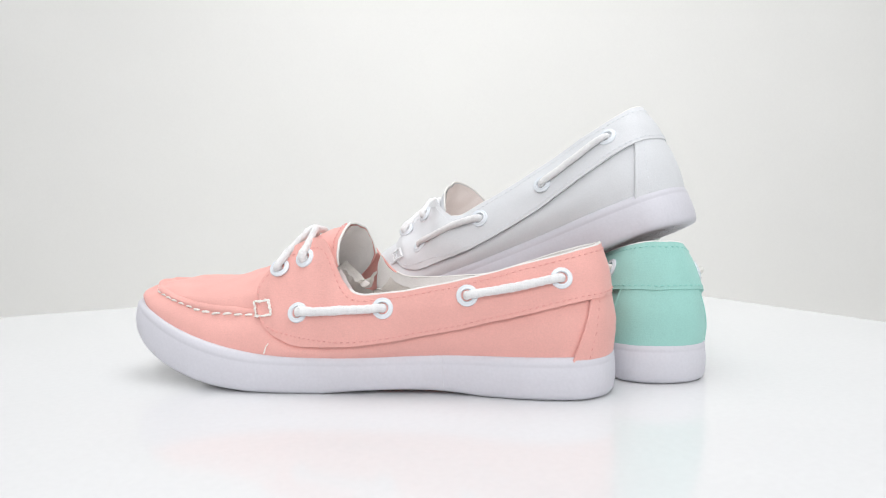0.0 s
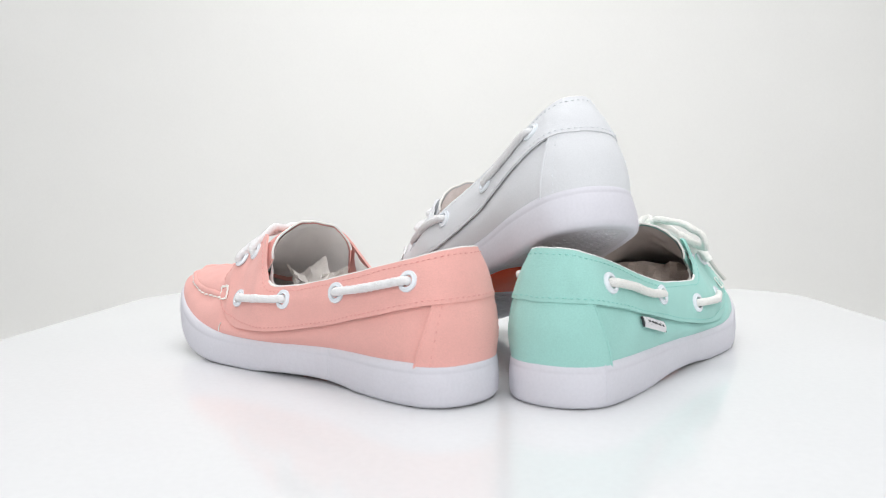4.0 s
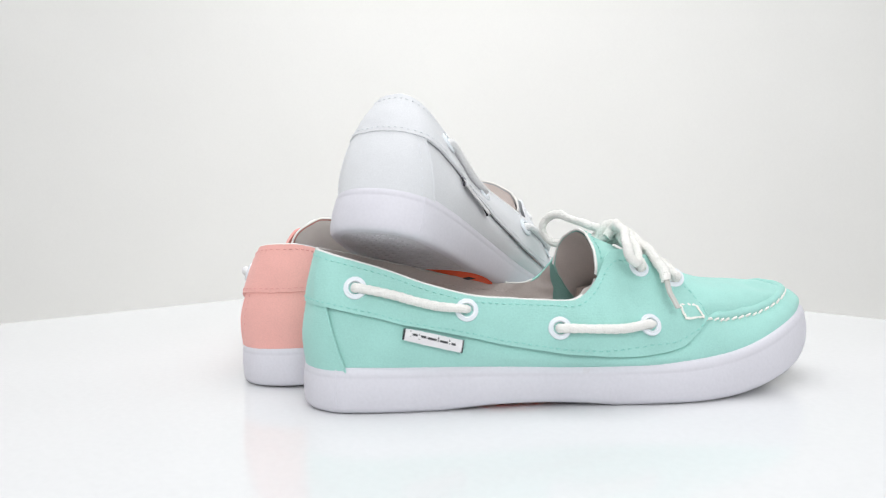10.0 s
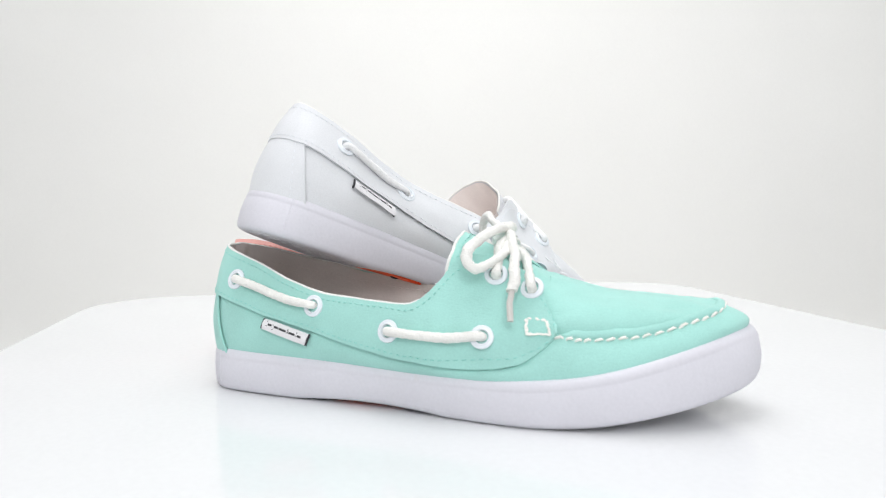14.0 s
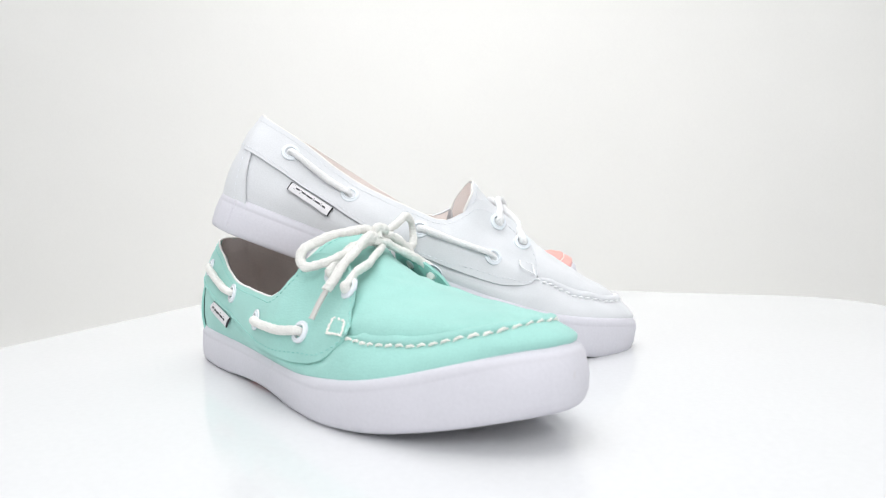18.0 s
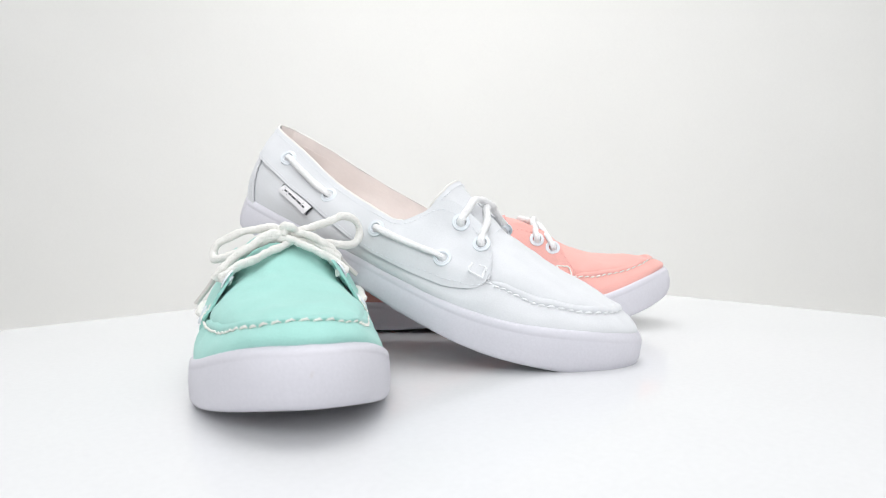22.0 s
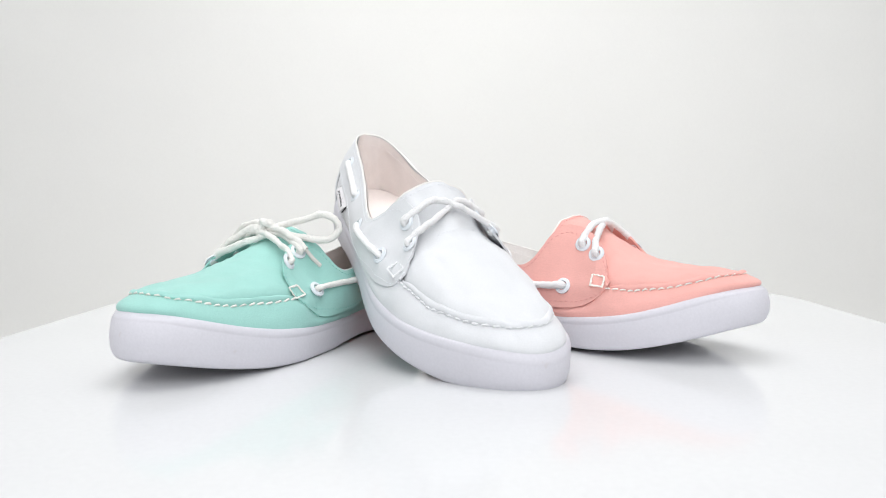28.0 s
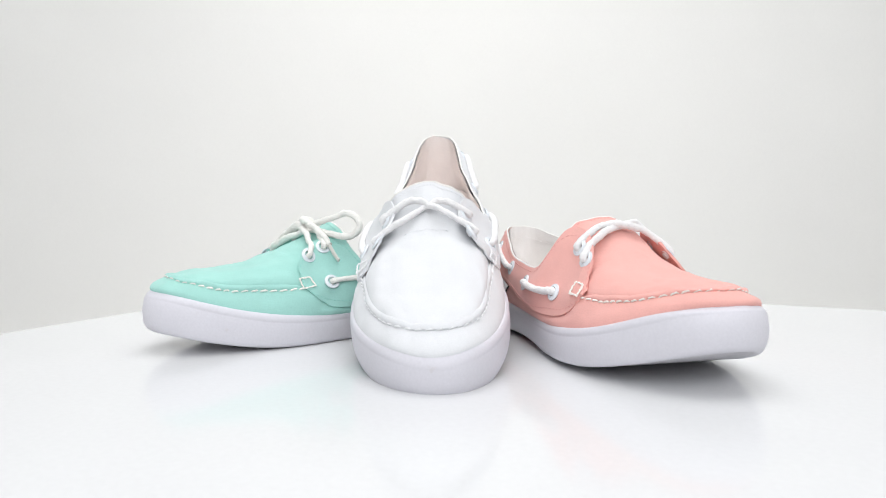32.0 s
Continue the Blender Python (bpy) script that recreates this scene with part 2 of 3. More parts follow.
def build_sweep():
    """Seamless paper: a floor under the board that bends up into a curved wall behind and at both sides."""
    bm = bmesh.new()
    prof = [(0.0, -0.35), (0.5, -0.35), (1.1, -0.35)]
    for k in range(1, 13):
        a = radians(90 * k / 12)
        prof.append((1.1 + 0.2 * math.sin(a), -0.35 + 0.2 * (1 - math.cos(a))))
    prof += [(1.3, 0.8), (1.3, 1.3), (1.3, 2.0)]
    cols = []
    for k in range(73):
        w = radians(-45 + 270 * k / 72)
        cols.append([(r * math.cos(w) * 1.75, r * math.sin(w) * 0.95, z) for r, z in prof])
    vs = [[bm.verts.new(p) for p in c] for c in cols]
    for a, b in zip(vs, vs[1:]):
        for j in range(len(prof) - 1):
            bm.faces.new((a[j], b[j], b[j + 1], a[j + 1]))
    bmesh.ops.remove_doubles(bm, verts=bm.verts, dist=0.0005)
    bmesh.ops.recalc_face_normals(bm, faces=bm.faces)
    # the floor in front, on which the camera stands
    q = [bm.verts.new((x, y, -0.3503)) for x, y in ((-3, -3), (3, -3), (3, 0.2), (-3, 0.2))]
    bm.faces.new(q)
    ob = part("backdrop", bm, SWEEP, None, "seamless white paper sweep behind the board")
    return tagged(ob, category="backdrop", kind="structure")


# ---- the boat shoe ----
# outline of the sole, heel to toe, for one side
SOLE_ = [(6, 0), (8, 12.5), (14, 22.5), (25, 30), (50, 35), (85, 38.4), (120, 42), (150, 46), (185, 52), (205, 54.8), (218, 55.3), (240, 53.5), (262, 48.5), (283, 40.5), (301, 30), (313.5, 17), (318.8, 0)]
# upper edge of the lower cloth: the band's seam, then the moccasin seam
RIM_ = [(10, 0, 55), (11.5, 10, 55), (15, 18.3, 54.8), (25, 25.3, 53.5), (50, 32.6, 47.5), (86, 37.2, 38.5), (118, 42.5, 32), (148, 46.5, 27), (180, 49, 25.5), (200, 48, 30), (212, 44.5, 42), (233, 42, 41), (258, 37.5, 42.2), (277, 31.5, 45.7), (290.5, 22.5, 49.2), (298.5, 12, 51.7), (301, 0, 52.6)]
BAND_LOW = [(9.2, 0, 54), (10.8, 10.2, 54), (14.3, 18.8, 53.8), (24, 26.0, 52.5), (50, 33.4, 46.5), (86, 38, 37.5), (118, 43.5, 31), (140, 46.8, 27.2), (152, 48, 25.8), (160, 48.5, 25), (167, 49, 24.6), (175, 49.3, 24.5), (184, 49.2, 25), (193, 48.8, 26.5), (201, 48, 29.5), (208, 46.8, 34), (212, 45.5, 39), (214, 44.5, 42)]
BAND_TOP = [(15, 0, 82), (15.8, 6.4, 81.9), (18.5, 11.5, 80.9), (27, 16.2, 78.5), (50, 23.6, 73), (84, 33, 64.5), (117, 37.5, 57.8), (138, 40, 55), (147, 41, 55.3), (154, 39.6, 59.5), (161, 36.3, 68), (168, 30.5, 79.5), (176.5, 26.3, 83.2), (193, 25, 78.5), (205, 28, 70), (212, 33, 60), (214.5, 38, 51), (214.5, 43, 46)]
# vamp and tongue: edge x, half width, edge z, centre x, centre z
VAMP_ = [(162, 34.5, 69, 165, 92.5), (166, 37.5, 62, 172, 89.5), (174, 41, 53, 184, 84.5), (186, 43.5, 43, 198, 77.5), (200, 43, 42, 210, 71), (214, 42.5, 42, 222, 65.5), (233, 41.5, 41.5, 240, 60), (258, 36.5, 42.7, 262, 57), (277, 30.5, 46.2, 280, 56), (289, 22.3, 49.2, 291, 54.3), (297, 13.2, 51.4, 298, 53.2), (300, 4, 52.4, 300.5, 52.8)]
LIFT = 2.5           # the floor lies this far under the drawing's zero
EYELETS = {"l1": (34, 22, 63), "l2": (82.5, 34, 53.6), "l3": (130, 42, 46.4), "l4": (182, 45, 43.8), "lu": (184, 32, 72.4), "ll": (200.5, 33, 64.8),
           "r1": (36, -22, 62.3), "r2": (89, -36, 50.6), "r3": (137, -44.6, 41.5), "r4": (188, -46.8, 41.7), "ru": (190, -29, 69), "rl": (207.7, -31.6, 62.3)}


# how far the eyelets of each shoe sit off those places
NUDGES = {"plain": {"l1": (0, 0.8, 0.5), "l2": (1.5, -0.5, 1.4), "l3": (0.7, 0.3, 1.4), "l4": (-0.7, -1, -0.4), "lu": (-1.4, -0.8, 2), "ll": (-2.5, -3.9, 0.2), "r3": (0.6, 0.7, 0.8), "r4": (-1.7, -2.3, 0.9), "ru": (3.3, 2.8, 1.2), "rl": (-0.9, 4.6, -0.7)},
          "tied": {"l4": (2.8, -0.2, -0.1), "lu": (0.3, -2, -0.7), "ll": (0, -6.2, -2.5), "r1": (-2.2, 1.9, -1.9), "r2": (0.3, 1.4, -0.1), "r3": (0.1, -0.4, -1.2), "r4": (-1.3, -2.1, -1.2), "ru": (-1.4, 4.2, -2.3), "rl": (1.5, 5.1, -2.5)},
          "scuffed": {"l1": (-0.6, -3.6, -1.5), "l2": (-1.6, 2.5, 0.2), "l3": (-0.6, 0, -0.5), "l4": (1, -0.8, 1.4), "r1": (6, -1.3, -1.3), "r2": (-1.8, 0.7, 1.5), "r3": (1.1, 2.8, 1.3), "r4": (0.7, 0.3, 2.7), "ru": (-2.2, 0.4, -1.9), "rl": (-0.7, -1.8, -2.1)}}


def eased(x, at, values):
    """A table read with its corners rounded off."""
    return sum(np.interp(np.asarray(x) + d, at, values) * w for d, w in ((-14, 0.125), (-7, 0.25), (0, 0.25), (7, 0.25), (14, 0.125)))


def sole_top(x):
    return eased(x, [0, 60, 100, 150, 200, 231, 258, 285, 305, 320, 335], [22.5, 21.8, 21.3, 20, 20.3, 23, 28.2, 36.2, 42.5, 46.0, 49.5]) + LIFT


def sole_low(x, spring):
    return eased(x, [0, 215, 231, 245, 258, 280, 301, 320, 335], [0, 0, 0.7, 1.8, 3.9, 8.0, 12.8, 15.5, 17.5]) * spring + 2.4 * np.clip(1 - ((x - 122) / 45) ** 2, 0, None)


def both_sides(table, n):
    """A line round the heel: from the front of the right side, by the heel, to the front of the left side."""
    left = spline(table, n, "a")
    right = left.copy()
    right[:, 1] *= -1
    return np.vstack([right[::-1], left[1:]])


def tread_rows(shoe, left, spring, span):
    """Wavy ridges across the heel or the forefoot."""
    bm = bmesh.new()
    for x in np.arange(span[0], span[1], 4.7):
        w = np.interp(x, left[:, 0], left[:, 1]) - 14.0
        if w > 5:
            tube([(x + 1.6 * (j % 2), w * f, sole_low(x, spring) + 0.75) for j, f in enumerate(np.linspace(-1, 1, 13))], 0.8, 4, bm)
    tagged(part("tread", bm, TREAD, shoe, "wavy grey tread ridges", 20), kind="stuff")


def build_shoe(kind, cloth, thread, seam_thread, lining, cord, label, spring=1.0, stretch=1.0, droop=0.0, bend=11.0, pinch=0.0, sag=0.0, close=0.0, slump=0.0, wrinkle=1.3, dip=0.0):
    shoe = tagged(new("boat_shoe"), label, "shoe", "boat shoes")
    FORM["close"], FORM["slump"] = close, slump
    FORM["droop"], FORM["bend"], FORM["pinch"], FORM["sag"], FORM["wrinkle"] = droop, bend, pinch, sag, 0.0
    z_up = np.array([0, 0, LIFT])

    def longer(table, k):
        return [((195 + (r[0] - 195) * k if r[0] > 195 else r[0]), *r[1:]) for r in table]
    k = min(stretch, 1.0)

    def raised(table):
        return [(r[0], r[1], r[2] + dip * math.exp(-((r[0] - 174) / 36) ** 2) * (1 if r[0] < 211 else 0.3)) for r in table]
    SOLE, RIM, band_low = longer(SOLE_, stretch), raised(longer(RIM_, k)), raised(BAND_LOW)
    VAMP = [(*longer([r], k)[0][:3], longer([(r[3],)], k)[0][0], r[4]) for r in VAMP_]

    # sole: side wall
    left = evenly(spline(SOLE, 300, "ab"), 170)
    outline = np.vstack([left, (left * [1, -1])[::-1][1:-1]])
    nxt, prv = np.roll(outline, -1, 0), np.roll(outline, 1, 0)
    tan = nxt - prv
    nor = np.stack([tan[:, 1], -tan[:, 0]], 1)
    nor /= np.linalg.norm(nor, axis=1, keepdims=True)
    nor *= np.sign((nor * (outline - [150, 0])).sum(1).mean())
    zt, zb = sole_top(outline[:, 0]), sole_low(outline[:, 0], spring)
    tip_x = outline[:, 0].max()
    zt = zt - 1.4 * np.exp(-((outline[:, 0] - tip_x) / 7.0) ** 2)

    ridge = np.where(np.arange(len(outline)) % 2 == 0, 0.22, -0.18) * ((outline[:, 0] < 82) | (outline[:, 0] > 158))

    snub = np.exp(-((outline[:, 0] - tip_x) / 20.0) ** 2)

    def ring(offset, z):
        lean = np.clip((z - (zt + zb) / 2) / (zt - zb), -0.5, 0.5)
        back = snub * np.where(lean > 0, 32.0 * np.abs(lean) ** 2.6, 40.0 * np.abs(lean) ** 3.2)
        return np.column_stack([outline + nor * (offset - back)[:, None], z])
    wall = [ring(-4.6, zt - 0.5), ring(-3.2, zt + 0.1), ring(-1.9, zt - 0.4), ring(-0.9, zt - 1.5), ring(-0.3, zt - 3.0), ring(0.0, zt - 4.8), ring(-0.2, zt - 5.4), ring(0.05, zt - 6.1),
            ring(0.5, zt * 0.5 + zb * 0.5), ring(0.35, zb + 8.0), ring(0.0, zb + 4.0), ring(-0.5, zb + 2.2 + ridge), ring(-1.4, zb + 0.9 + ridge * 0.6), ring(-2.8, zb + 0.35), ring(-6.5, zb + 0.3)]
    part("sidewall", sheet(wall, closed_u=True), RUBBER, shoe, "off-white rubber sidewall", 50)
    jx, jside = {"plain": (99, 1), "tied": (22, -1), "scuffed": (19, -1)}[kind]
    at = int(np.argmin(np.abs(outline[:, 0] - jx) + 500 * (outline[:, 1] * jside < 0)))
    part("sidewall_joint", tube(np.array([r[at] for r in wall[2:11]]), 0.3, 6), RUBBER, shoe, "overlapping joint of the rubber strip")
    # sole: grey underside, its ridges, the orange shank
    bm = bmesh.new()
    m = len(left)
    under = []
    inner = outline - nor * 6.5
    for i in range(m):
        a, b = inner[i], inner[-i % len(inner)]
        z = zb[i] + 0.3
        under.append([(a[0], a[1] + (b[1] - a[1]) * f, z) for f in np.linspace(0, 1, 7)])
    part("outsole", sheet(under, bm), TREAD, shoe, "pale grey ridged outsole")
    for k in range(2):
        tread_rows(shoe, left, spring, (16, 78) if k == 0 else (160, 240))

    bm = bmesh.new()
    rows = []
    for r, z in ((1.0, 4.2), (1.0, 1.5), (0.94, 1.0), (0.0, 0.9)) if kind == "scuffed" else ((1.0, 4.6), (1.0, 2.4), (0.94, 1.9), (0.0, 1.8)):
        rows.append([(117 + 36 * r * math.copysign(abs(math.cos(a)) ** 0.6, math.cos(a)), -2.5 + 33 * r * math.copysign(abs(math.sin(a)) ** 0.6, math.sin(a)), z) for a in np.linspace(0, 2 * np.pi, 41)[:-1]])
    shank = part("shank_inlay", sheet(rows, bm, closed_u=True), ORANGE, shoe, "bright orange oval shank inlay")
    bm = bmesh.new()
    for sx in (0, 14):
        tube([(100 + sx, -28, 0.9), (108 + sx, -15, 0.8), (100 + sx, 2, 0.9)], 2.6, 6, bm, flat=0.2)
    part("shank_mark", bm, BLACK, shank, "black mark")

    FORM["wrinkle"], FORM["seed"] = wrinkle, 7.3 * len(bpy.data.objects)
    # lower cloth from the sole up to the band and the moccasin seam
    low = spline(SOLE, 120, "ab")
    foot = np.column_stack([low, sole_top(low[:, 0]) - 2.6 - 1.4 * np.exp(-((low[:, 0] - tip_x) / 7.0) ** 2)])
    cx = np.clip(foot[:, 0], 30, 285)
    away = np.column_stack([foot[:, 0] - cx, foot[:, 1]])
    away /= np.linalg.norm(away, axis=1, keepdims=True) + 1e-9
    foot[:, :2] -= away * (2.6 + 4.4 * np.exp(-((low[:, 0] - tip_x) / 20.0) ** 2))[:, None]
    rim = spline(RIM, 120, "ab") + z_up
    rows = []
    for f in np.linspace(0, 1, 9):
        row = foot * (1 - f) + rim * f
        row[:, :2] += away * ((2.2 + 3.4 * np.exp(-((low[:, 0] - tip_x) / 24.0) ** 2)) * math.sin(math.pi * f))[:, None]
        rows.append(row)
    rows = np.array(rows)
    mirror = rows * [1, -1, 1]
    upper_grid = np.concatenate([mirror[:, ::-1], rows[:, 1:]], 1)
    upper_tree = tree_of(upper_grid)
    bm = shell(upper_grid, 1.2, closed=True)
    part("upper", bm, cloth, shoe)

    # band round the collar with the eyelet flaps
    a, b = both_sides(band_low, 110) + z_up, both_sides(BAND_TOP, 110) + z_up
    cx = np.clip((a[:, 0] + b[:, 0]) / 2, 30, 400)
    out = np.column_stack([(a[:, 0] + b[:, 0]) / 2 - cx, (a[:, 1] + b[:, 1]) / 2, 0 * cx])
    out /= np.linalg.norm(out, axis=1, keepdims=True) + 1e-9
    swell = np.interp(np.abs((a[:, 0] + b[:, 0]) / 2), [0, 60, 130, 160, 205, 214], [1.2, 1.0, 1.5, 4.0, 4.0, 1.0])[:, None]
    rows = []
    for f in np.linspace(0, 1, 13):
        row = a * (1 - f) + b * f + out * swell * math.sin(math.pi * f)
        lip = np.interp((a[:, 0] + b[:, 0]) / 2, [150, 160, 170, 185, 205, 212, 214], [0, 1.6, 2.8, 3.0, 5.6, 4.4, 0.5])[:, None] * max(0.0, f - 0.45) / 0.55
        row += out * (np.interp((a[:, 0] + b[:, 0]) / 2, [30, 90, 160], [1.55, 1.7, 2.1])[:, None] + 0.4 * (1 - f) ** 4 + lip * 0.7) + np.array([0, 0, 1]) * lip * 0.12
        rows.append(row)
    band_grid = np.array(rows)
    band_tree = tree_of(band_grid)
    bm = shell(band_grid, 1.5)
    part("collar_band", bm, cloth, shoe)
    rear = band_grid[-1][:, 0] < 152
    part("collar_piping", tube((band_grid[-1] - out * 0.9)[rear], 0.75, 6), EDGE, shoe, "pale edge piping")

    # vamp and tongue
    st = spline(VAMP, 60)
    fan = np.linspace(-90, 90, 41)
    rows = []
    for xe, e, ze, xc, zc in st:
        p = np.interp(xe, [150, 200, 240, 300], [2.0, 2.0, 2.4, 2.4])
        row = []
        for w in fan:
            s, c = math.sin(radians(w)), abs(math.cos(radians(w)))
            y, k = e * math.copysign(abs(s) ** (2 / p), s), c ** (2 / p)
            row.append((xe + (xc - xe) * k, y, ze + (zc - ze) * k + LIFT))
        rows.append(row)
    rows = np.array(rows)
    cut = int(np.argmin(np.abs(st[:, 0] - 205)))
    bm = shell(rows[cut:], 1.1)
    vamp_tree = tree_of(rows)
    part("vamp", bm, cloth, shoe)
    front = rows[: cut + 3] - grid_normals(rows[: cut + 3]) * 0.5
    part("tongue", shell(front, 1.1), cloth, shoe)
    inside = rows[:-6] - grid_normals(rows[:-6]) * 2.6
    part("tongue_lining", sheet(inside), lining, shoe, "pale cloth lining of the tongue")
    part("tongue_piping", tube(rows[0] - grid_normals(rows)[0] * 0.8, 0.8, 6), EDGE, shoe, "pale edge piping")

    # lining of the heel and sides, insole
    keep = np.abs(b[:, 0]) < 161
    top = b[keep] - out[keep] * 1.0
    base = a[keep].copy()
    base[:, 2] = 26 + LIFT
    base[:, 1] *= 0.9
    base[:, 0] = np.maximum(base[:, 0], 13)
    rows_in = [top * (1 - f) + base * f for f in np.linspace(0, 1, 18)]
    FORM["wrinkle"] = 4.5 if kind == "tied" else 3.0
    part("lining", sheet(rows_in), lining, shoe, "pale cloth lining")
    inner_line = rows_in[3][np.abs(rows_in[3][:, 0]) < 140]
    part("lining_stitching", dashes(tree_of(rows_in), inner_line, 2.0, 1.8, 0.3, -0.35), lining, shoe)
    FORM["wrinkle"] = wrinkle
    floor_l = evenly(spline(SOLE, 160, "ab"), 40) * [0.97, 0.86] + [5, 0]
    rows_f = [[(x, y * f, 27 + LIFT + max(0, x - 200) * 0.06) for f in np.linspace(-1, 1, 7)] for x, y in floor_l]
    part("insole", sheet(rows_f), lining, shoe, "pale cloth insole")

    part("inner_lining", sheet(upper_grid - grid_normals(upper_grid) * 2.4), lining, shoe, "cloth lining of the toe and sides")
    # rolled moccasin ridge and its stitches
    seam = spline(RIM[10:], 60, "b") + z_up
    seam = np.vstack([(seam * [1, -1, 1]), seam[::-1][1:]])
    inward = np.column_stack([-(seam[:, 0] - np.clip(seam[:, 0], 200, 275)), -seam[:, 1], 0 * seam[:, 0]])
    inward /= np.linalg.norm(inward, axis=1, keepdims=True)
    roll = [(-0.2, -0.6), (-0.9, 0.6), (-1.0, 2.2), (-0.2, 3.9), (1.2, 4.9), (2.6, 4.7), (3.4, 3.6), (3.9, 2.0), (4.8, -0.9)]
    low_toe = (1 - 0.4 * np.exp(-((seam[:, 0] - seam[:, 0].max()) / 11.0) ** 2))[:, None]
    fade = np.clip(np.minimum(np.arange(len(seam)), np.arange(len(seam))[::-1]) / 8.0, 0.25, 1)[:, None]
    part("moccasin_ridge", sheet([seam + fade * (inward * k + low_toe * np.array([0, 0, h * 0.82])) for k, h in roll]), cloth, shoe)
    line = seam + np.column_stack([0 * seam[:, 0], 0 * seam[:, 0], np.full(len(seam), -1.3)])
    part("moccasin_stitching", dashes(upper_tree, line, 4.6, 1.6, 0.72, 0.75, 0.9), seam_thread, shoe, "thick pale moccasin stitches")
    # stitch rows of the band
    low_line = band_grid[1] + 0
    part("band_stitching", dashes(band_tree, low_line, 2.1, 1.6, 0.3, 0.2), thread, shoe)
    part("topline_stitching", dashes(band_tree, band_grid[-2] * 0.75 + band_grid[-3] * 0.25, 2.1, 1.6, 0.3, 0.2), thread, shoe)
    part("tongue_edge_stitching", dashes(vamp_tree, rows[3][6:35], 1.9, 1.7, 0.27, 0.3), thread, shoe)
    arc = rows[cut - 3]
    if kind == "scuffed":
        part("tongue_stitching", dashes(vamp_tree, arc[14:27], 1.9, 1.7, 0.27, 0.3), thread, shoe)
    mid = upper_grid.shape[1] // 2
    wide = [np.interp(i / (len(upper_grid) - 1), [0, 1], [np.sum(low[:, 0] < 24.5), np.sum(spline(RIM, 120, "ab")[:, 0] < 17.5)]) for i in range(len(upper_grid))]
    patch = np.array([[[np.interp(mid + w * f, np.arange(len(row)), row[:, k]) for k in range(3)] for f in np.linspace(-1, 1, 33)] for row, w in zip(upper_grid, wide)])
    part("heel_counter", shell(patch + grid_normals(patch) * 1.7, 1.1), cloth, shoe)
    # boxed bar tack at both ends of the seam
    for side in (1, -1):
        bm = bmesh.new()
        c, nn = on_surface(band_tree, np.array([209.0 + 3.0 * side, 43.5 * side, 45.0]) + z_up, 0.5)
        behind, _ = on_surface(band_tree, c + [-9.0, 0, 0.6], 0.5)
        _, nn = on_surface(band_tree, c + [-5.0, 0, 0])
        ax = (c - behind) / np.linalg.norm(c - behind)
        nn = nn - ax * ax.dot(nn)
        nn /= np.linalg.norm(nn)
        ay = np.cross(nn, ax)
        stitch = random.Random(11 + side)
        for rx, ry in ((4.9, 4.1), (4.5, 3.7)):
            corner = [(-rx, -ry), (rx, -ry), (rx, ry), (-rx, ry), (-rx, -ry)]
            for (x0, y0), (x1, y1) in zip(corner, corner[1:]):
                for q in range(3):
                    ends = []
                    for f in (q / 3 - 0.02, q / 3 + 0.17, q / 3 + 0.35):
                        u, v = x0 + (x1 - x0) * f + stitch.uniform(-0.35, 0.35), y0 + (y1 - y0) * f + stitch.uniform(-0.35, 0.35)
                        ends.append(c + ax * u + ay * v + nn * ((1.5 if kind == "scuffed" else 0.5) - 0.012 * max(0.0, u + 3.0) ** 2))
                    tube([ends[0] - nn * 0.5, *ends[1:2], ends[2] - nn * 0.5], [0.38, 0.5, 0.38], 6, bm)
        part("bar_tack", bm, seam_thread, shoe, "boxed pale bar tack")
        # heel seam and its stitches
        col, turn = patch[:, -1 if side > 0 else 0], grid_normals(patch)[:, -1 if side > 0 else 0]
        part("heel_seam", tube(col + turn * 1.35, 0.85, 6), cloth, shoe, "raised seam of the heel counter")
        if kind != "tied":
            part("heel_stitching", dashes(upper_tree, patch[:, -4 if side > 0 else 3], 2.2, 2.2, 0.34, 1.8), thread, shoe)

    # eyelets
    bm = bmesh.new()
    prof = [(3.3, -2.4), (3.35, 0.6), (3.7, 1.15), (4.2, 1.2), (4.7, 0.75), (5.5, 0.75), (6.0, 0.45), (6.1, -0.4)]
    sheet([[(r * math.cos(w), r * math.sin(w), z) for r, z in prof] for w in np.linspace(0, 2 * np.pi, 25)], bm)
    bmesh.ops.remove_doubles(bm, verts=bm.verts, dist=0.00001)
    bmesh.ops.recalc_face_normals(bm, faces=bm.faces)
    first = None
    spot = {}
    for key, p in EYELETS.items():
        loc, n = on_surface(band_tree, straight(Vector(np.array(p) + z_up + NUDGES[kind].get(key, (0, 0, 0))) * U), 0.3)
        spot[key] = (loc, n)
        if first is None:
            ob = first = part("eyelet", bm, ENAMEL, shoe, "white enamelled eyelet")
        else:
            ob = new("eyelet", first.data)
            ob.parent = shoe
            tagged(ob, "white enamelled eyelet")
        ob.matrix_local = Matrix.Translation(bent(loc)) @ Vector(n).to_track_quat("Z", "Y").to_matrix().to_4x4()

    def lace(name, points, r=2.5, label=""):
        path = spline(points, 120)
        long = np.linalg.norm(np.diff(path, axis=0), axis=1).sum()
        part(name, tube(evenly(path, int(long / 0.9)), r, 10, twist=0.05), cord, shoe, label, 70)
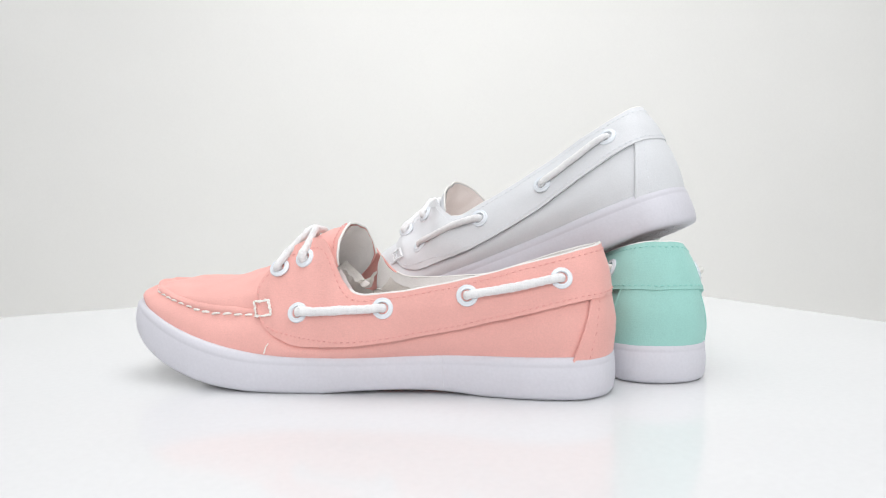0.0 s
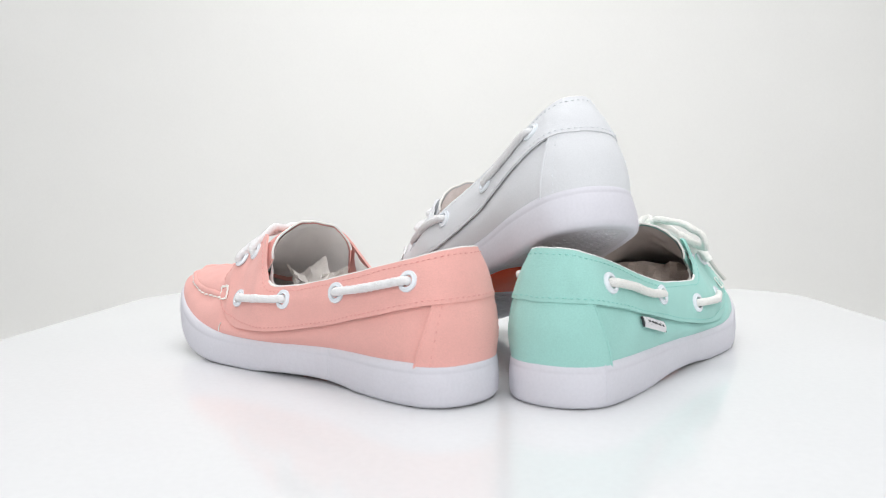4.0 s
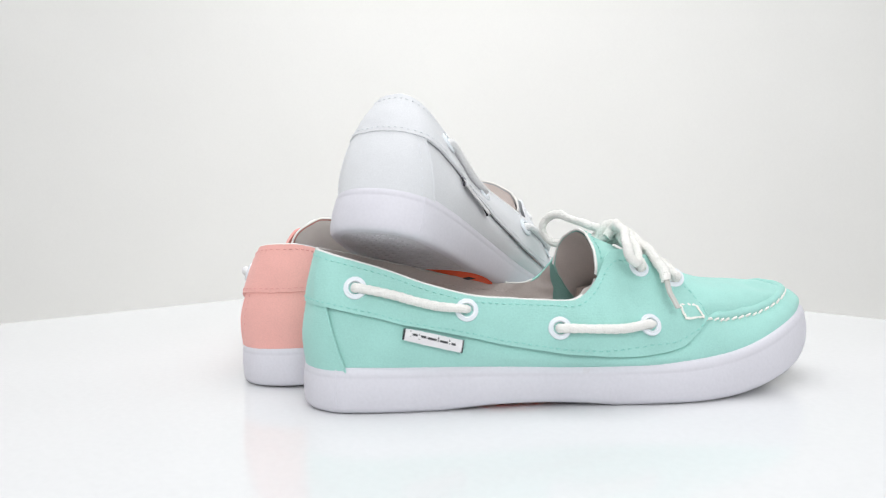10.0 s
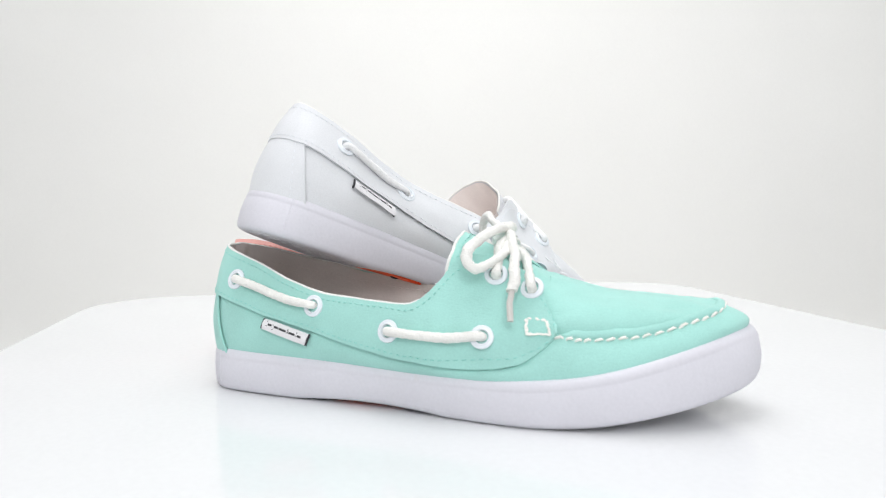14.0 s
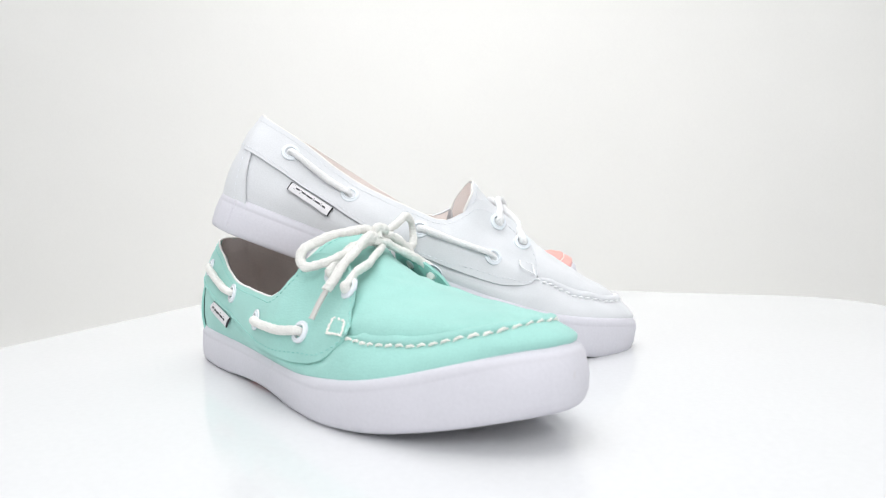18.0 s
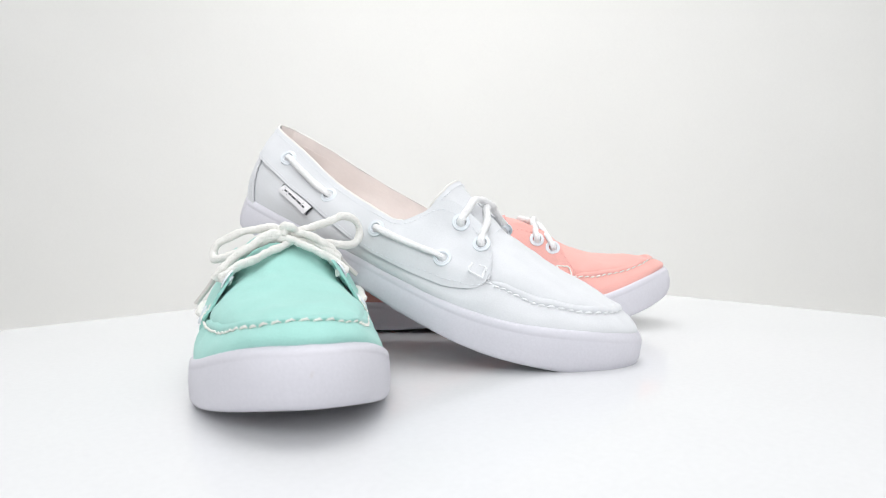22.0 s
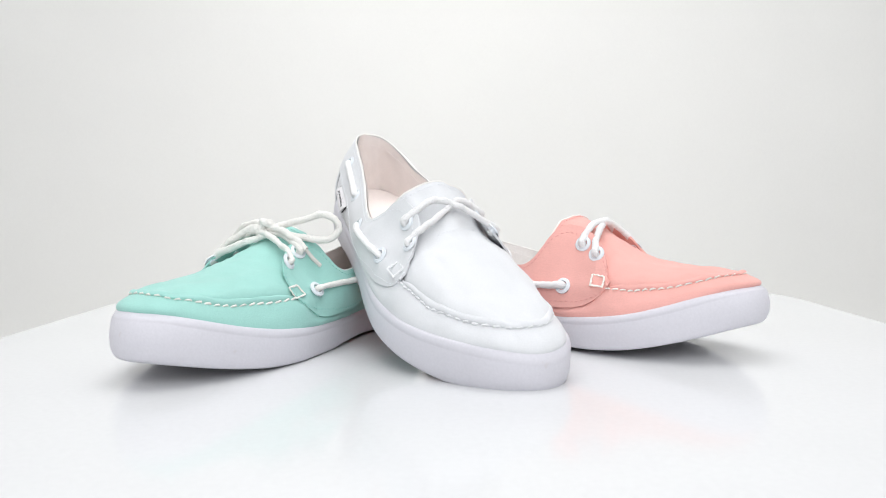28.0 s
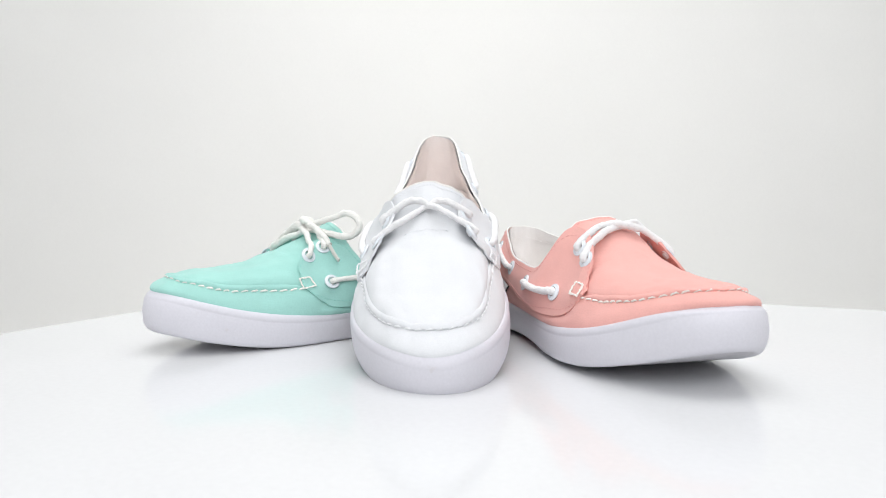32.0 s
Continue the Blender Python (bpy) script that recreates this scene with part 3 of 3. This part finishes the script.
    for p, q in (("l1", "l2"), ("l3", "l4"), ("r1", "r2"), ("r3", "r4")):
        (a1, n1), (a2, n2) = spot[p], spot[q]
        mid = [on_surface(band_tree, a1 * (1 - f) + a2 * f + [0, 0, -0.8], 2.4)[0] for f in (0.3, 0.7)]
        lace("side_lace", [a1 - n1 * 3, a1 + n1 * 1.8 + (a2 - a1) * 0.03, mid[0], mid[1], a2 + n2 * 1.8 - (a2 - a1) * 0.03, a2 - n2 * 3])

    def over(p, q, ys, height):
        (a1, n1), (a2, n2) = spot[p], spot[q]
        pts = [a1 - n1 * 3, a1 + n1 * 2.6]
        for f, h in ys:
            w = a1 * (1 - f) + a2 * f
            g, nn = on_surface(vamp_tree, (w[0] + height[0], w[1], w[2] + 22), h)
            pts.append(g)
        return pts + [a2 + n2 * 2.6, a2 - n2 * 3]
    lace("front_lace", over("ru", "ll", ((0.17, 6.2), (0.5, 6.4), (0.83, 6.2)), (0, 0)))
    lace("front_lace", over("rl", "lu", ((0.17, 5.4), (0.5, 3.4), (0.83, 5.4)), (0, 0)))
    if kind == "tied":
        k = np.array([187, 4, 91 + LIFT])
        lace("bow_loop", [k, (186, -8, 97), (182, -26, 96), (177, -41, 90), (176, -46, 83), (181, -44, 79), (187, -33, 83), (191, -16, 90), k + [2, 0, 1]], 2.6, "cotton bow loop")
        lace("bow_loop", [k, (184, 14, 96), (177, 27, 99), (169, 40, 103), (163, 49, 99), (162, 51, 91), (167, 47, 85), (176, 36, 86), (184, 18, 90), k + [1, 2, 0]], 2.6, "cotton bow loop")
        lace("lace_end", [k, (191, -12, 93), (195, -28, 85), (197, -39, 75), (197.5, -45, 67)], 2.6)
        lace("lace_end", [k, (188, 16, 94), (186, 28, 88), (183, 38, 79)], 2.6)
        part("lace_tip", tube([(197.5, -44.5, 67.8), (197.3, -48.5, 60.5), (197, -52.5, 53)], 1.5, 8), AGLET, shoe, "grey plastic lace tip")
        part("lace_tip", tube([(183.2, 37.6, 79.5), (181, 43, 73), (178.6, 49, 66)], 1.5, 8), AGLET, shoe, "grey plastic lace tip")
        lace("bow_knot", [k + [-4, -6, -3], k + [2, -5, 3], k + [4, 2, 4], k + [-1, 7, 1], k + [-4, 4, -4], k + [3, -2, -3]], 3.0)
        lace("bow_knot", [k + [5, -4, -2], k + [1, -1, 4.5], k + [-4, 2, 2], k + [-5, 5, -4]], 2.8)

    if kind == "plain":
        end = [on_surface(upper_tree, np.array([x, 50.0, z]), 0.5)[0] for x, z in ((204, 29), (202.5, 26.5), (201, 24))]
        part("loose_thread", tube(end, 0.4, 6), seam_thread, shoe, "short loose thread end")
    if kind == "scuffed":
        arc = upper_grid[0][abs(upper_grid[0][:, 0]) < 24]
        part("glue_line", tube(arc + np.array([-0.4, 0, 2.0]), 0.45, 5), GLUE, shoe, "yellowed glue line along the heel")
    # woven label under the band on the outer side
    back = 6.0 if kind == "scuffed" else 0.0
    g0, _ = on_surface(upper_tree, np.array([56.5 - back, -41.5, 44.2 + back * 0.7]) + z_up, 0.5)
    g1, _ = on_surface(upper_tree, np.array([84.5 - back, -45.5, 37.0 + back * 0.7]) + z_up, 0.5)
    u = (g1 - g0) / np.linalg.norm(g1 - g0)
    down = np.array([-0.22, -0.16, -1.0])
    down /= np.linalg.norm(down)
    outw = np.cross(u, down)
    outw *= np.sign(-outw[1])
    flare = 2.6 if kind == "scuffed" else 0.9
    rows_t = []
    for f in np.linspace(0, 1, 6):
        rows_t.append([g0 + u * (30 * s) + down * (6.4 * f) + outw * (1.0 + flare * f + 1.2 * math.sin(math.pi * f)) for s in np.linspace(0, 1, 9)])
    tag = part("woven_label", shell(rows_t, 0.8), LABEL, shoe, "white woven label")
    bm = bmesh.new()
    for s, w, top, low in ((0.09, 0.02, 1.0, 3.6), (0.13, 0.10, 2.2, 2.8), (0.25, 0.02, 2.0, 4.2), (0.29, 0.10, 2.3, 2.9), (0.41, 0.16, 2.4, 3.0), (0.59, 0.02, 1.4, 3.1), (0.63, 0.14, 2.5, 3.1), (0.79, 0.02, 1.5, 3.2), (0.83, 0.08, 2.6, 3.2)):
        c = [g0 + u * (29 * ss) + down * dd + outw * (1.14 + flare / 6.4 * dd + 1.2 * math.sin(math.pi * dd / 6.4)) for ss, dd in ((s, top - 0.2), (s + w, top - 0.2), (s + w + 0.01, low + 0.35), (s + 0.01, low + 0.35))]
        bm.faces.new([bm.verts.new(bent(p)) for p in c])
    part("label_bars", bm, GREY_INK, tag, "dark woven bars")
    for end in (-0.4, 30.3):
        part("label_fold", tube([g0 + u * end + down * d + outw * (0.5 + 0.1 * d + 0.6 * math.sin(math.pi * d / 8.6)) for d in np.linspace(0, 6.3, 5)], 0.7, 6), BLACK, tag, "black folded end")
    return shoe


build_sweep()
board = build_board()
pink_shoe = build_shoe("plain", PINK, THREAD_PINK, THREAD_LIGHT, LINING_PINK, CORD_COOL, "coral pink canvas boat shoe with white laces, standing on the board", spring=1.15, stretch=0.955, droop=-8.0, bend=7.5, sag=-3.5, close=4.0, dip=1.5)
mint_shoe = build_shoe("tied", MINT, THREAD_MINT, THREAD_LIGHT, LINING, CORD, "mint green canvas boat shoe with a tied white bow", stretch=1.0, sag=3.5, close=4.5)
white_shoe = build_shoe("scuffed", WHITE, THREAD_WHITE, THREAD_BRIGHT, LINING_WHITE, CORD_COOL, "white canvas boat shoe leaning with its heel on two other shoes", droop=8.0, stretch=1.04, pinch=9.5, sag=6.5, close=5.5, slump=3.2, dip=3.5)


# ---- paper left inside the shoes ----
def build_paper(name, mat, label, centre, size, turn, seed):
    """A crumpled piece of paper."""
    FORM["wrinkle"], FORM["droop"], FORM["pinch"], FORM["sag"], FORM["close"], FORM["slump"] = 0.0, 0.0, 0.0, 0.0, 0.0, 0.0
    ob = tagged(new(name), label, "paper", "paper stuffing")
    m = pose(*centre, *turn)
    rows = []
    for i in range(13):
        row = []
        for j in range(13):
            x, y = (i / 12 - 0.5) * size[0], (j / 12 - 0.5) * size[1]
            z = size[2] * (noise.noise(Vector((x * 0.09, y * 0.09, seed))) + 0.6 * abs(noise.noise(Vector((x * 0.2, y * 0.2, seed + 4)))))
            row.append(m @ Vector((x, y, z)))
        rows.append(row)
    bm = sheet(rows)
    sheet([[p + Vector((0, 0, -0.5)) for p in row] for row in rows], bm, flip=True)
    part("paper", bm, mat, ob, sharp=25)
    return ob


pink_papers = [build_paper("paper_scrap", TISSUE, "crumpled pale tissue paper inside the pink shoe", *a) for a in (
    ((160, 8, 54), (30, 26, 4), (28, -38, 15), 1.0), ((178, -8, 55), (30, 26, 4), (-34, 30, 40), 2.0), ((146, -10, 50), (28, 22, 4), (26, 30, -20), 3.0), ((166, -20, 55), (20, 14, 5), (60, 10, 70), 6.0))]
mint_papers = [build_paper("crumpled_paper", PAPER, "crumpled brown paper inside the mint shoe", (184, 0, 44), (42, 60, 11), (0, -62, 0), 5.0)]


# ---- what turns ----
def place(origin, xaxis, yaxis):
    x, y = Vector(xaxis).normalized(), Vector(yaxis)
    z = x.cross(y).normalized()
    y = z.cross(x)
    m = Matrix((x, y, z)).transposed().to_4x4()
    m.translation = origin
    return m


PLACES = {
    "pink": (pink_shoe, place((0.0826, -0.1074, 0.0006), (-0.9679, 0.2514, 0.001), (-0.2513, -0.9676, -0.0250))),
    "mint": (mint_shoe, place((0.1047, -0.1018, 0.0), (0.007, 1, 0), (-1, 0.007, 0))),
    "white": (white_shoe, place((0.1313, -0.0742, 0.0834), (-0.7632, 0.5368, -0.3598), (-0.5800, -0.8144, 0.0165))),
    "board": (board, Matrix.Identity(4)),
}


def angle(t):
    """Turn of the board in degrees at t seconds."""
    s = t / 32.0
    return -0.4 * s ** 3 + 14.46 * s ** 2 - 251.18 * s + 0.08 * math.sin(2 * math.pi * s)


def motions():
    riders = list(PLACES.values()) + [(p, PLACES["pink"][1]) for p in pink_papers] + [(p, PLACES["mint"][1]) for p in mint_papers]
    for ob, m in riders:
        walk(ob, [(k * 0.5, pose(0, 0, 0, 0, 0, angle(k * 0.5)) @ m) for k in range(65)])


motions()
